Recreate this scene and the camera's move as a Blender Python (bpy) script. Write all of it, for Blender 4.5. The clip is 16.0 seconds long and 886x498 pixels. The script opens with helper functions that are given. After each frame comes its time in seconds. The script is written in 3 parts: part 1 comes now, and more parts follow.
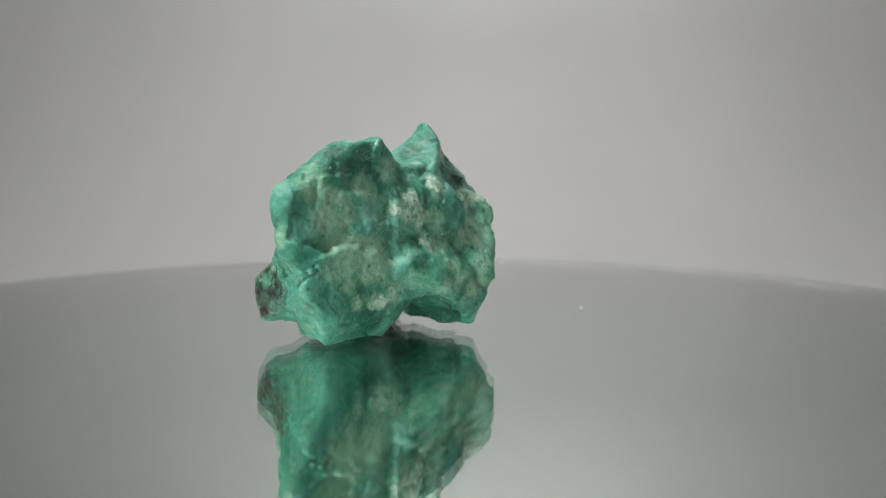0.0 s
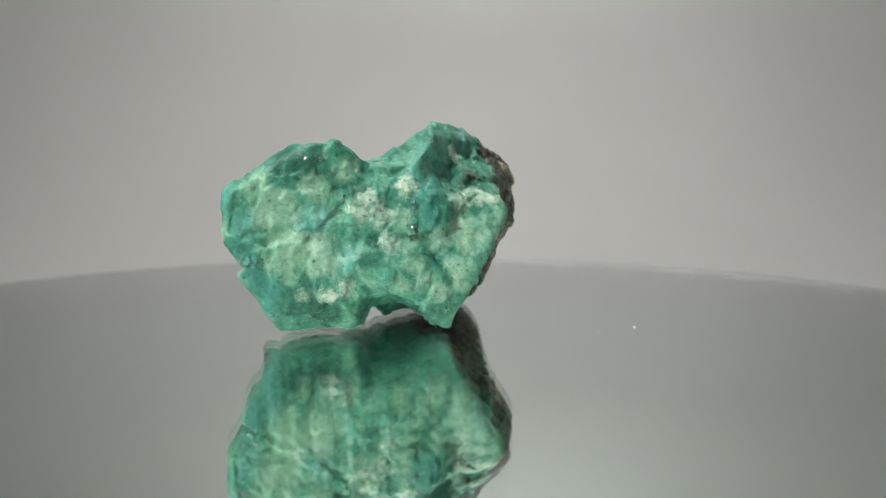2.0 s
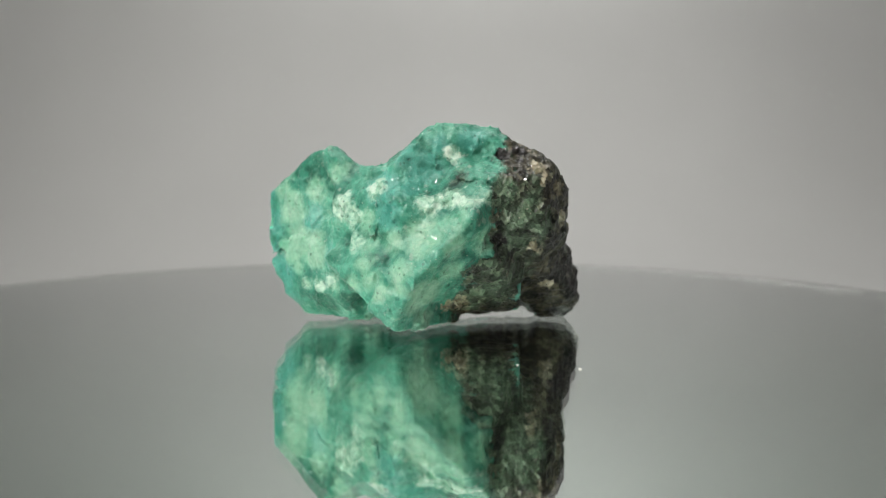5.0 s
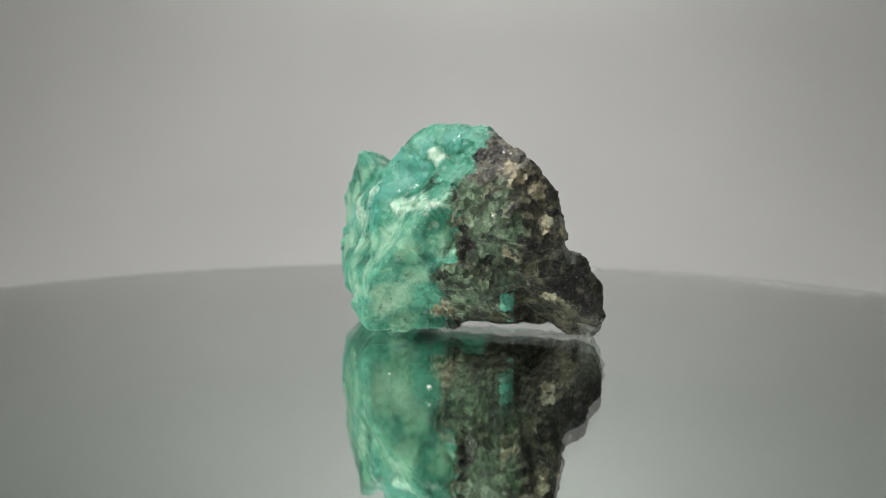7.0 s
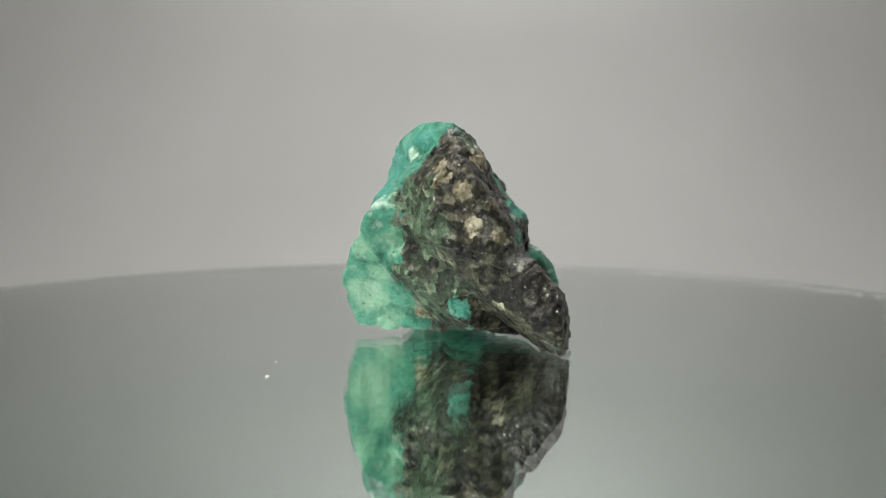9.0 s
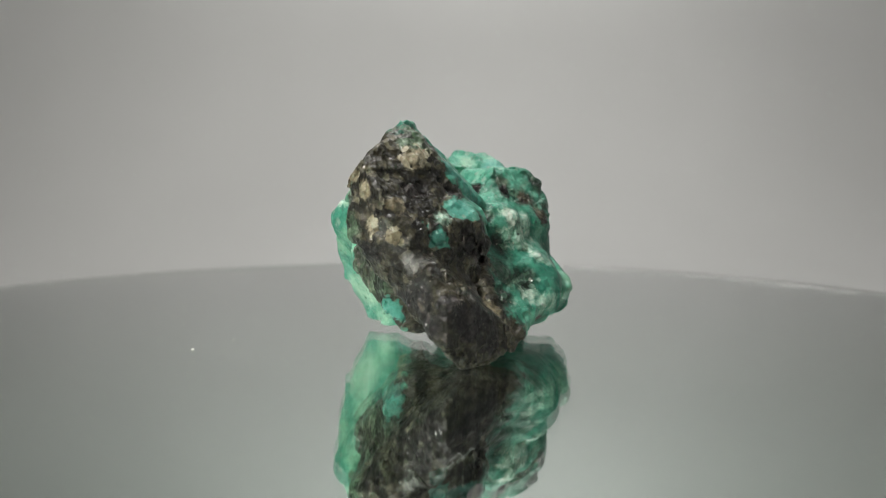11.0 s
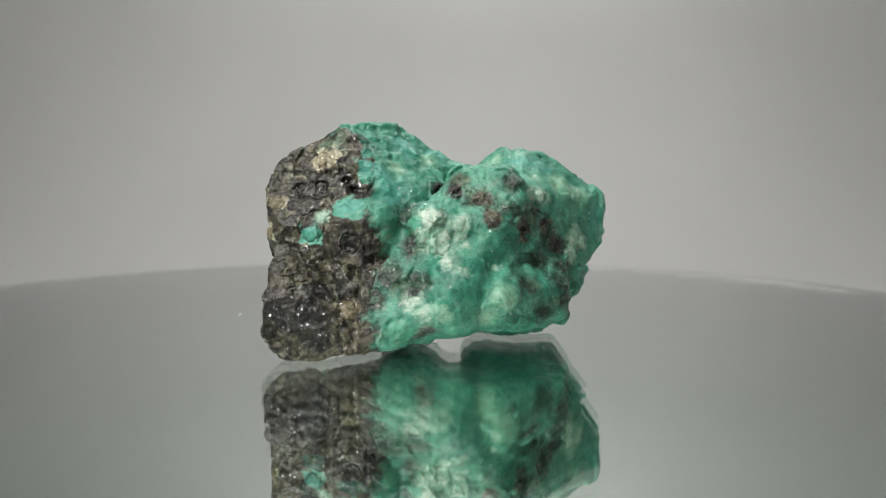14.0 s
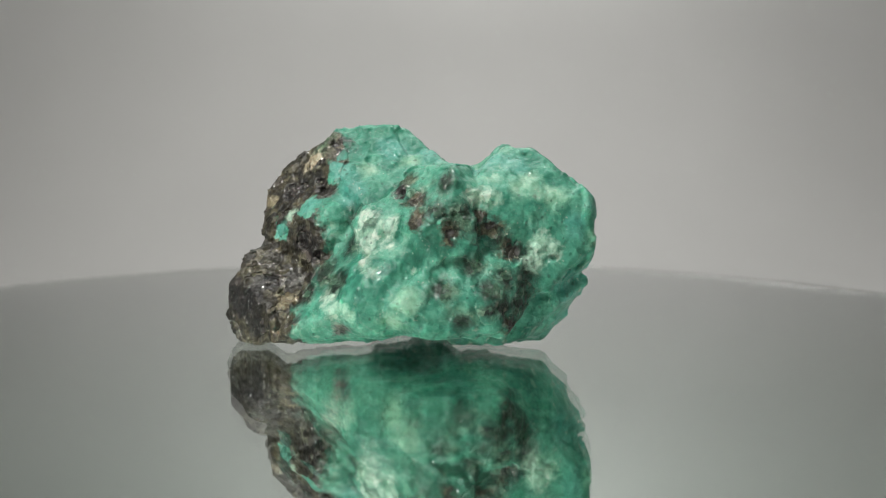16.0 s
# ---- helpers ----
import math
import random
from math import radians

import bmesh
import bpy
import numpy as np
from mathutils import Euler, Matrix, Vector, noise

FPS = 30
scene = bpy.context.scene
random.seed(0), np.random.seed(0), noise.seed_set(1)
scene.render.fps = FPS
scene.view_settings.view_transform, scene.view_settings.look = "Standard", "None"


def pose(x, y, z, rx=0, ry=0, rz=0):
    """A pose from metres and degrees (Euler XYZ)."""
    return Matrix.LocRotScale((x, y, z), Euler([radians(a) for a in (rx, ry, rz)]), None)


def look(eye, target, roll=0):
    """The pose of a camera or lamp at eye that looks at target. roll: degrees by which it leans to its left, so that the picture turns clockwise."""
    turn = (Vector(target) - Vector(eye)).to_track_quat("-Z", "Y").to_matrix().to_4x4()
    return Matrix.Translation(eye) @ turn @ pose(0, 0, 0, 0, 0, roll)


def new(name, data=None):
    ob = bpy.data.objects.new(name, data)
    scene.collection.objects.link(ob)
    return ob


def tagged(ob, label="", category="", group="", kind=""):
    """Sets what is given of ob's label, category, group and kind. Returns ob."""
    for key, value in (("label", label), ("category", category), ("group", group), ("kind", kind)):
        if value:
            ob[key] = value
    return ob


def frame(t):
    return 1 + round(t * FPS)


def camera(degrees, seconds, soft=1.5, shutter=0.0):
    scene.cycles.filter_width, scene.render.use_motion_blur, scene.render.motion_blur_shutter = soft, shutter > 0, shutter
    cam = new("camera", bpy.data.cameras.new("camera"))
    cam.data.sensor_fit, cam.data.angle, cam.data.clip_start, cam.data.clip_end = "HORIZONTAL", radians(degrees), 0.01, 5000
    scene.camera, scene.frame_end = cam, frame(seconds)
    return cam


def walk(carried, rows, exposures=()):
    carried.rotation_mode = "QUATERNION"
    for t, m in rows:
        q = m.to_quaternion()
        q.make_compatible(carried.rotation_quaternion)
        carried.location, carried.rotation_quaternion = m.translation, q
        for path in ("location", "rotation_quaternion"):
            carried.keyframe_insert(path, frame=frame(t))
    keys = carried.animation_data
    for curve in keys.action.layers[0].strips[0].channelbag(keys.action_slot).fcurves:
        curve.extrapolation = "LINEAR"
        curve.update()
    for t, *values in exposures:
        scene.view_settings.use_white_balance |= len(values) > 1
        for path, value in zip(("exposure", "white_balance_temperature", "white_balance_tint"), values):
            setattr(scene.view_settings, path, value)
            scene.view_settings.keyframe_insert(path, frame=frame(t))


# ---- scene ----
# A rough green crystal turning on a round mirror stand, in a small white light tent.

# ---- camera ----
cam = camera(61.055, 16.0, 1.0)
cam.data.dof.use_dof, cam.data.dof.focus_distance, cam.data.dof.aperture_fstop = True, 0.097, 22.0
EYE, PITCH, YAW, ROLL = (0.0, -0.1080, 0.02046), 4.672, 1.988, 0.140
PAN = [  # seconds, degrees of tilt and turn away from rest
    (0.0, -0.183, 0.075),
    (0.5, -0.185, -0.006),
    (1.0, -0.161, 0.015),
    (1.5, -0.195, -0.004),
    (2.0, -0.203, -0.012),
    (2.5, -0.193, -0.006),
    (3.0, -0.156, -0.033),
    (3.5, -0.004, -0.010),
    (4.0, 0.018, -0.009),
    (4.2, -0.024, -0.037),
    (6.3, 0.138, 0.047),
    (6.5, 0.261, 0.043),
    (7.0, 0.169, 0.041),
    (7.5, -0.085, 0.062),
    (8.0, -0.069, 0.029),
    (8.5, 0.030, 0.006),
    (9.0, 0.151, 0.042),
    (9.2, 0.149, 0.003),
    (11.3, 0.064, 0.066),
    (11.5, 0.054, 0.035),
    (12.0, 0.025, 0.018),
    (12.5, 0.007, -0.017),
    (13.0, 0.026, -0.063),
    (13.5, 0.043, -0.101),
    (14.0, 0.046, -0.098),
    (14.5, 0.084, -0.036),
    (15.0, 0.103, -0.030),
    (15.5, 0.099, 0.042),
    (16.0, 0.092, 0.035),
]


def view(tilt, turn):
    """The camera's pose, tilted up and turned to the left by a few hundredths of a degree."""
    p, y = radians(PITCH - tilt), radians(YAW - turn)
    way = Vector((math.sin(y) * math.cos(p), math.cos(y) * math.cos(p), -math.sin(p)))
    return look(EYE, Vector(EYE) + way, ROLL)


walk(cam, [(t, view(a, b)) for t, a, b in PAN])

# ---- light ----
world = bpy.data.worlds.new("tent_outside")
world.use_nodes = True
world.node_tree.nodes["Background"].inputs[0].default_value = (0.5, 0.5, 0.5, 1)
world.node_tree.nodes["Background"].inputs[1].default_value = 0.02
scene.world = world


def area(name, eye, target, size, watts, colour):
    data = bpy.data.lights.new(name, "AREA")
    data.shape, data.size, data.energy, data.color = "DISK", size, watts, colour
    ob = new(name, data)
    ob.matrix_world = look(eye, target)
    return ob


KEY_AT = (-0.13, -0.125, 0.235)
TOP_AT = (0.045, 0.20, 0.37)
area("key_light", KEY_AT, (0, 0.0, 0), 0.055, 0.90, (1.0, 0.97, 0.92))
area("top_light", TOP_AT, (0.05, 0.28, 0), 0.22, 0.67, (1.0, 0.98, 0.965))
scene.view_settings.exposure = 0.0


# ---- materials ----
def nodes_of(name, rough=0.5):
    m = bpy.data.materials.new(name)
    m.use_nodes = True
    t = m.node_tree
    b = t.nodes["Principled BSDF"]
    b.inputs["Roughness"].default_value = rough
    return m, t, b


def add(t, kind, **sets):
    n = t.nodes.new(kind)
    for k, v in sets.items():
        n.inputs[k.replace("_", " ")].default_value = v
    return n


def ramp(t, source, stops):
    r = t.nodes.new("ShaderNodeValToRGB")
    e = r.color_ramp.elements
    while len(e) < len(stops):
        e.new(0.5)
    for i, (at, col) in enumerate(stops):
        e[i].position, e[i].color = at, (*col, 1)
    t.links.new(source, r.inputs[0])
    return r.outputs[0]


def mix(t, fac, a, b, blend="MIX"):
    n = t.nodes.new("ShaderNodeMix")
    n.data_type, n.blend_type = "RGBA", blend
    for socket, v in ((n.inputs[0], fac), (n.inputs[6], a), (n.inputs[7], b)):
        if isinstance(v, bpy.types.NodeSocket):
            t.links.new(v, socket)
        else:
            socket.default_value = v if isinstance(v, float) else (*v, 1)
    return n.outputs[2]


def paper():
    m, t, b = nodes_of("white_paper", 0.8)
    co = t.nodes.new("ShaderNodeTexCoord").outputs["Object"]
    n = add(t, "ShaderNodeTexNoise", Scale=6.0, Detail=3.0)
    t.links.new(co, n.inputs["Vector"])
    c = ramp(t, n.outputs["Fac"], [(0.3, (0.572, 0.577, 0.568)), (0.7, (0.617, 0.622, 0.613))])
    t.links.new(c, b.inputs["Base Color"])
    return m


def spots(t, co, scale):
    v = add(t, "ShaderNodeTexVoronoi", Scale=scale)
    t.links.new(co, v.inputs["Vector"])
    return v


def cloud(t, co, scale, detail=4.0, rough=0.6, twist=0.0):
    n = add(t, "ShaderNodeTexNoise", Scale=scale, Detail=detail, Roughness=rough, Distortion=twist)
    t.links.new(co, n.inputs["Vector"])
    return n.outputs["Fac"]


def bent(t, co, scale, amount):
    """Coordinates pushed about by noise, so that grains get uneven outlines."""
    n = add(t, "ShaderNodeTexNoise", Scale=scale, Detail=2.0)
    t.links.new(co, n.inputs["Vector"])
    v = t.nodes.new("ShaderNodeVectorMath")
    v.operation = "MULTIPLY_ADD"
    t.links.new(n.outputs["Color"], v.inputs[0])
    v.inputs[1].default_value = (amount,) * 3
    t.links.new(co, v.inputs[2])
    return v.outputs[0]


def grain_value(t, co, scale, channel=0):
    """One random value for each grain."""
    v = spots(t, co, scale)
    sep = t.nodes.new("ShaderNodeSeparateColor")
    t.links.new(v.outputs["Color"], sep.inputs[0])
    return sep.outputs[channel], v


def shift(t, source, gain, less):
    """source * gain - less."""
    n = t.nodes.new("ShaderNodeMath")
    n.operation = "MULTIPLY_ADD"
    n.inputs[1].default_value, n.inputs[2].default_value = gain, -less
    t.links.new(source, n.inputs[0])
    return n.outputs[0]


def plus(t, a, b):
    n = t.nodes.new("ShaderNodeMath")
    t.links.new(a, n.inputs[0])
    t.links.new(b, n.inputs[1])
    return n.outputs[0]


def flakes(t, b, co, where):
    """Cleavage faces and mica plates: each grain of the clear outer skin is tilted its own way."""
    pick = [grain_value(t, bent(t, co, 1500.0, 0.0007), scale, 1) for scale in (2600.0, 5200.0)]
    normal = t.nodes.new("ShaderNodeNewGeometry").outputs["Normal"]
    total = normal
    for (_, v), tilt in zip(pick, (1.0, 1.0)):
        n = t.nodes.new("ShaderNodeVectorMath")
        n.operation = "MULTIPLY_ADD"
        t.links.new(v.outputs["Color"], n.inputs[0])
        n.inputs[1].default_value = (tilt,) * 3
        t.links.new(total, n.inputs[2])
        off = t.nodes.new("ShaderNodeVectorMath")
        off.operation = "SUBTRACT"
        t.links.new(n.outputs[0], off.inputs[0])
        off.inputs[1].default_value = (tilt / 2,) * 3
        total = off.outputs[0]
    unit = t.nodes.new("ShaderNodeVectorMath")
    unit.operation = "NORMALIZE"
    t.links.new(total, unit.inputs[0])
    t.links.new(unit.outputs[0], b.inputs["Coat Normal"])
    t.links.new(where, b.inputs["Coat Weight"])
    b.inputs["Coat Roughness"].default_value = 0.12
    b.inputs["Coat IOR"].default_value = 1.6


# How each mineral of the rock looks: ramp of colours, softness of its edge, how much light passes below its surface.
MINERALS = (
    ("deep", 0.30, ((0.30, (0.00684, 0.103, 0.0634)), (0.50, (0.0182, 0.181, 0.115)), (0.70, (0.0684, 0.295, 0.194)))),
    ("sky", 0.34, ((0.28, (0.0399, 0.281, 0.214)), (0.50, (0.107, 0.396, 0.314)), (0.72, (0.255, 0.551, 0.454)))),
    ("pale", 0.34, ((0.28, (0.127, 0.406, 0.273)), (0.50, (0.289, 0.54, 0.382)), (0.72, (0.46, 0.70, 0.55)))),
    ("smoke", 0.34, ((0.30, (0.00304, 0.0114, 0.00632)), (0.48, (0.0106, 0.0393, 0.0227)), (0.60, (0.0342, 0.1, 0.0601)), (0.74, (0.122, 0.214, 0.139)))),
    ("brown", 0.22, ((0.30, (0.00367, 0.0035, 0.00137)), (0.46, (0.0184, 0.0167, 0.00821)), (0.58, (0.052, 0.0476, 0.026)), (0.72, (0.147, 0.14, 0.0889)))),
    ("olive", 0.30, ((0.30, (0.0131, 0.0272, 0.012)), (0.46, (0.0492, 0.0892, 0.048)), (0.60, (0.119, 0.191, 0.116)), (0.74, (0.246, 0.323, 0.216)))),
    ("grey", 0.26, ((0.30, (0.024, 0.024, 0.0208)), (0.50, (0.096, 0.096, 0.0864)), (0.70, (0.24, 0.24, 0.216)))),
    ("black", 0.16, ((0.32, (0.0016, 0.0016, 0.0016)), (0.54, (0.0064, 0.0056, 0.0056)), (0.66, (0.028, 0.024, 0.0224)), (0.78, (0.112, 0.096, 0.088)))),
    ("tan", 0.10, ((0.30, (0.144, 0.122, 0.068)), (0.50, (0.297, 0.261, 0.17)), (0.70, (0.522, 0.486, 0.365)))),
    ("white", 0.24, ((0.28, (0.212, 0.415, 0.284)), (0.50, (0.413, 0.646, 0.504)), (0.70, (0.636, 0.779, 0.657)))),
)
DARK = ("smoke", "brown", "olive", "grey", "black", "tan")


def stone(name, depth, clear):
    """The rock's minerals, one running into the other. depth: how far light wanders below the surface."""
    m, t, b = nodes_of(name, 0.4)
    co = t.nodes.new("ShaderNodeTexCoord").outputs["Object"]
    big = cloud(t, co, 95.0, 4.0, 0.6, 0.5)
    vein = cloud(t, bent(t, co, 300.0, 0.002), 330.0, 6.0, 0.68, 0.8)
    ragged = cloud(t, bent(t, co, 700.0, 0.0012), 620.0, 4.0, 0.7)
    fine = cloud(t, co, 1900.0, 4.0, 0.75)
    grain, grain_v = grain_value(t, bent(t, co, 700.0, 0.0016), 850.0)
    broken = bent(t, bent(t, co, 900.0, 0.0009), 140.0, 0.010)
    step, _ = grain_value(t, broken, 270.0)
    chip, _ = grain_value(t, bent(t, co, 600.0, 0.0022), 720.0)
    # clouds, veins and single grains together make the tone within one mineral
    tone = plus(t, plus(t, shift(t, big, 0.50, 0.125), shift(t, vein, 0.60, 0.0)), plus(t, shift(t, step, 0.10, 0.0), shift(t, chip, 0.10, 0.06)))
    grit = plus(t, plus(t, shift(t, vein, 0.50, 0.0), shift(t, grain, 0.34, 0.0)), shift(t, fine, 0.42, 0.13))
    base = ramp(t, tone, [(0.30, (0.0199, 0.184, 0.123)), (0.44, (0.0542, 0.29, 0.196)), (0.56, (0.11, 0.396, 0.277)), (0.72, (0.325, 0.56, 0.413))])
    rough = plus(t, shift(t, ragged, 0.85, 0.0), shift(t, grain, 0.12, 0.485))
    dark = None
    for key, edge, stops in MINERALS:
        a = t.nodes.new("ShaderNodeAttribute")
        a.attribute_name = key
        there = plus(t, a.outputs["Fac"], rough)
        fac = ramp(t, there, [(0.5 - edge / 2, (0, 0, 0)), (0.5 + edge, (1, 1, 1))])
        look_of = ramp(t, grit if key in DARK or key == "white" else tone, stops)
        base = mix(t, fac, base, look_of)
        if key in ("smoke", "brown", "olive", "grey", "black"):
            n = t.nodes.new("ShaderNodeMath")
            n.operation = "MAXIMUM"
            t.links.new(fac, n.inputs[0])
            if dark:
                t.links.new(dark, n.inputs[1])
            dark = n.outputs[0]
    geo = t.nodes.new("ShaderNodeNewGeometry")
    base = mix(t, ramp(t, geo.outputs["Pointiness"], [(0.53, (0, 0, 0)), (0.62, (0.5, 0.5, 0.5))]), base, mix(t, dark, (0.50, 0.70, 0.58), (0.24, 0.22, 0.17)))
    base = mix(t, 0.45, base, ramp(t, fine, [(0.32, (0.50, 0.58, 0.56)), (0.55, (1, 1, 1))]), "MULTIPLY")
    rift = add(t, "ShaderNodeTexVoronoi", Scale=270.0)
    rift.feature = "DISTANCE_TO_EDGE"
    t.links.new(broken, rift.inputs["Vector"])
    seen = mix(t, 1.0, ramp(t, rift.outputs["Distance"], [(0.0, (0.18, 0.18, 0.18)), (0.05, (0, 0, 0))]), ramp(t, big, [(0.42, (0, 0, 0)), (0.56, (1, 1, 1))]), "MULTIPLY")
    base = mix(t, mix(t, dark, seen, (0.0, 0.0, 0.0)), base, (0.46, 0.66, 0.54))
    # sparkle painted into the base colour as small pale dots, thickest in the patches that sparkle
    patchy = ramp(t, cloud(t, co, 340.0, 3.0, 0.6), [(0.46, (0.02, 0.02, 0.02)), (0.64, (0.6, 0.6, 0.6))])
    pick, glint_v = grain_value(t, bent(t, co, 1800.0, 0.0006), 2600.0, 1)
    few = ramp(t, pick, [(0.20, (1, 1, 1)), (0.22, (0, 0, 0))])
    glint_dot = mix(t, 1.0, mix(t, 1.0, few, ramp(t, glint_v.outputs["Distance"], [(0.16, (1, 1, 1)), (0.34, (0, 0, 0))]), "MULTIPLY"), patchy, "MULTIPLY")
    base = mix(t, glint_dot, base, mix(t, dark, (0.70, 0.80, 0.70), (0.45, 0.42, 0.34)))
    pick, speck_v = grain_value(t, bent(t, co, 1800.0, 0.0006), 1500.0, 2)
    speck = mix(t, 1.0, ramp(t, pick, [(0.14, (0.6, 0.6, 0.6)), (0.16, (0, 0, 0))]), ramp(t, speck_v.outputs["Distance"], [(0.15, (1, 1, 1)), (0.40, (0, 0, 0))]), "MULTIPLY")
    base = mix(t, speck, base, mix(t, dark, (0.02, 0.14, 0.10), (0.006, 0.005, 0.003)))
    t.links.new(base, b.inputs["Base Color"])
    plates = add(t, "ShaderNodeBump", Strength=0.55, Distance=0.0003)
    t.links.new(step, plates.inputs["Height"])
    under = add(t, "ShaderNodeBump", Distance=0.0004)
    t.links.new(plates.outputs[0], under.inputs["Normal"])
    t.links.new(ramp(t, dark, [(0.0, (0.10, 0.10, 0.10)), (1.0, (0.75, 0.75, 0.75))]), under.inputs["Strength"])
    t.links.new(grain_v.outputs["Distance"], under.inputs["Height"])
    top = add(t, "ShaderNodeBump", Strength=0.6, Distance=0.0002)
    t.links.new(fine, top.inputs["Height"])
    t.links.new(under.outputs[0], top.inputs["Normal"])
    t.links.new(top.outputs[0], b.inputs["Normal"])
    flakes(t, b, co, mix(t, dark, patchy, (0.55, 0.55, 0.55)))
    b.inputs["Specular IOR Level"].default_value = 0.42
    t.links.new(ramp(t, dark, [(0.0, (clear,) * 3), (1.0, (clear * 0.4,) * 3)]), b.inputs["Subsurface Weight"])
    b.inputs["Subsurface Radius"].default_value = (0.5, 1.0, 0.9)
    b.inputs["Subsurface Scale"].default_value = depth
    return m


def glass():
    m, t, b = nodes_of("plate_glass", 0.0)
    b.inputs["Base Color"].default_value = (0.97, 0.995, 0.98, 1)
    b.inputs["Transmission Weight"].default_value = 1.0
    b.inputs["IOR"].default_value = 1.5
    return m


def silver():
    m, t, b = nodes_of("mirror_silver", 0.0)
    b.inputs["Base Color"].default_value = (0.83, 0.90, 0.86, 1)
    b.inputs["Metallic"].default_value = 1.0
    return m


def lint():
    m, t, b = nodes_of("white_dust", 0.8)
    b.inputs["Base Color"].default_value = (0.8, 0.8, 0.76, 1)
    return m


def plastic():
    m, t, b = nodes_of("black_plastic", 0.35)
    b.inputs["Base Color"].default_value = (0.02, 0.02, 0.02, 1)
    return m


PAPER, GLASS, SILVER, PLASTIC = paper(), glass(), silver(), plastic()
LINT = lint()
BERYL, SCHIST = stone("green_beryl", 0.0022, 0.72), stone("mica_schist", 0.0006, 0.4)


# ---- building ----
def part(name, bm, material, parent, label=""):
    data = bpy.data.meshes.new(name)
    bm.to_mesh(data)
    bm.free()
    data.materials.append(material)
    ob = new(name, data)
    ob.parent = parent
    return tagged(ob, label)


def disc(bm, radius, top, bottom, bevel, n=160):
    """A flat round plate with softened rims."""
    rings = [(0.0, top), (radius - bevel, top), (radius - bevel * 0.3, top - bevel * 0.3), (radius, top - bevel), (radius, bottom + bevel), (radius - bevel, bottom), (0.0, bottom)]
    made = []
    for r, z in rings:
        if r == 0.0:
            made.append([bm.verts.new((0, 0, z))])
        else:
            made.append([bm.verts.new((r * math.cos(2 * math.pi * i / n), r * math.sin(2 * math.pi * i / n), z)) for i in range(n)])
    for a, b in zip(made, made[1:]):
        for i in range(n):
            j = (i + 1) % n
            if len(a) == 1:
                bm.faces.new((a[0], b[i], b[j]))
            elif len(b) == 1:
                bm.faces.new((a[j], a[i], b[0]))
            else:
                bm.faces.new((a[i], b[i], b[j], a[j]))
    bmesh.ops.recalc_face_normals(bm, faces=bm.faces)
    return bm


# ---- the tent ----
def sweep():
    """White paper that runs over the floor, up the back wall in a wide curve, and over the top."""
    bm = bmesh.new()
    r, floor, back, top = 0.16, -0.035, 0.42, 0.50
    line = [(-0.42, floor)]
    line += [(back - r + r * math.sin(a), floor + r - r * math.cos(a)) for a in np.linspace(0, math.pi / 2, 20)]
    line += [(back, top)]
    cols = [[bm.verts.new((x, y, z)) for y, z in line] for x in np.linspace(-0.45, 0.45, 10)]
    for a, b in zip(cols, cols[1:]):
        for i in range(len(line) - 1):
            bm.faces.new((a[i], b[i], b[i + 1], a[i + 1])).smooth = True
    ob = part("backdrop", bm, PAPER, None)
    ob.modifiers.new("thick", "SOLIDIFY").thickness = -0.001
    return tagged(ob, "plain white paper sweep behind the mirror stand", "backdrop", kind="structure")


def panel(name, lo, hi):
    bm = bmesh.new()
    bmesh.ops.create_cube(bm, size=1, matrix=Matrix.Translation((Vector(lo) + Vector(hi)) / 2) @ Matrix.Diagonal((*(Vector(hi) - Vector(lo)), 1)))
    return tagged(part(name, bm, PAPER, None), "white fabric side of the light tent", "wall", kind="structure")


sweep()
panel("wall_west", (-0.46, -0.43, -0.036), (-0.452, 0.43, 0.50))
panel("wall_east", (0.452, -0.43, -0.036), (0.46, 0.43, 0.50))
panel("wall_south", (-0.46, -0.438, -0.036), (0.46, -0.43, 0.50))
panel("ceiling", (-0.46, -0.438, 0.502), (0.46, 0.43, 0.51))

# ---- the mirror stand ----
PLATE = 0.0033
stand = tagged(new("turntable"), "round mirror-topped display turntable on white paper", "turntable")
part("mirror", disc(bmesh.new(), 0.0998 - 0.0006, -PLATE - 0.00004, -PLATE - 0.0012, 0.0004), SILVER, stand, "silvered mirror disc")
pane = part("glass_plate", disc(bmesh.new(), 0.0998, 0.0, -PLATE, 0.0003), GLASS, stand, "clear glass plate over the mirror")
pane.visible_shadow = False
part("base", disc(bmesh.new(), 0.0998 - 0.004, -PLATE - 0.0014, -0.0348, 0.003), PLASTIC, stand, "black plastic base")


# ---- the rock ----
# All lengths of the rock are millimetres, in the stand's own space.
CUTS = np.array([(i, j, k) for i in (-1, 0, 1) for j in (-1, 0, 1) for k in (-1, 0, 1) if (i, j, k) != (0, 0, 0)], float)
CUTS /= np.linalg.norm(CUTS, axis=1, keepdims=True)
LOBES = []


def lobe(centre, *depths):
    """One broken block of the rock: a centre, and how deep it is cut along 26 directions, from (-1, -1, -1) to (1, 1, 1)."""
    LOBES.append((np.array(centre), np.array(depths)))


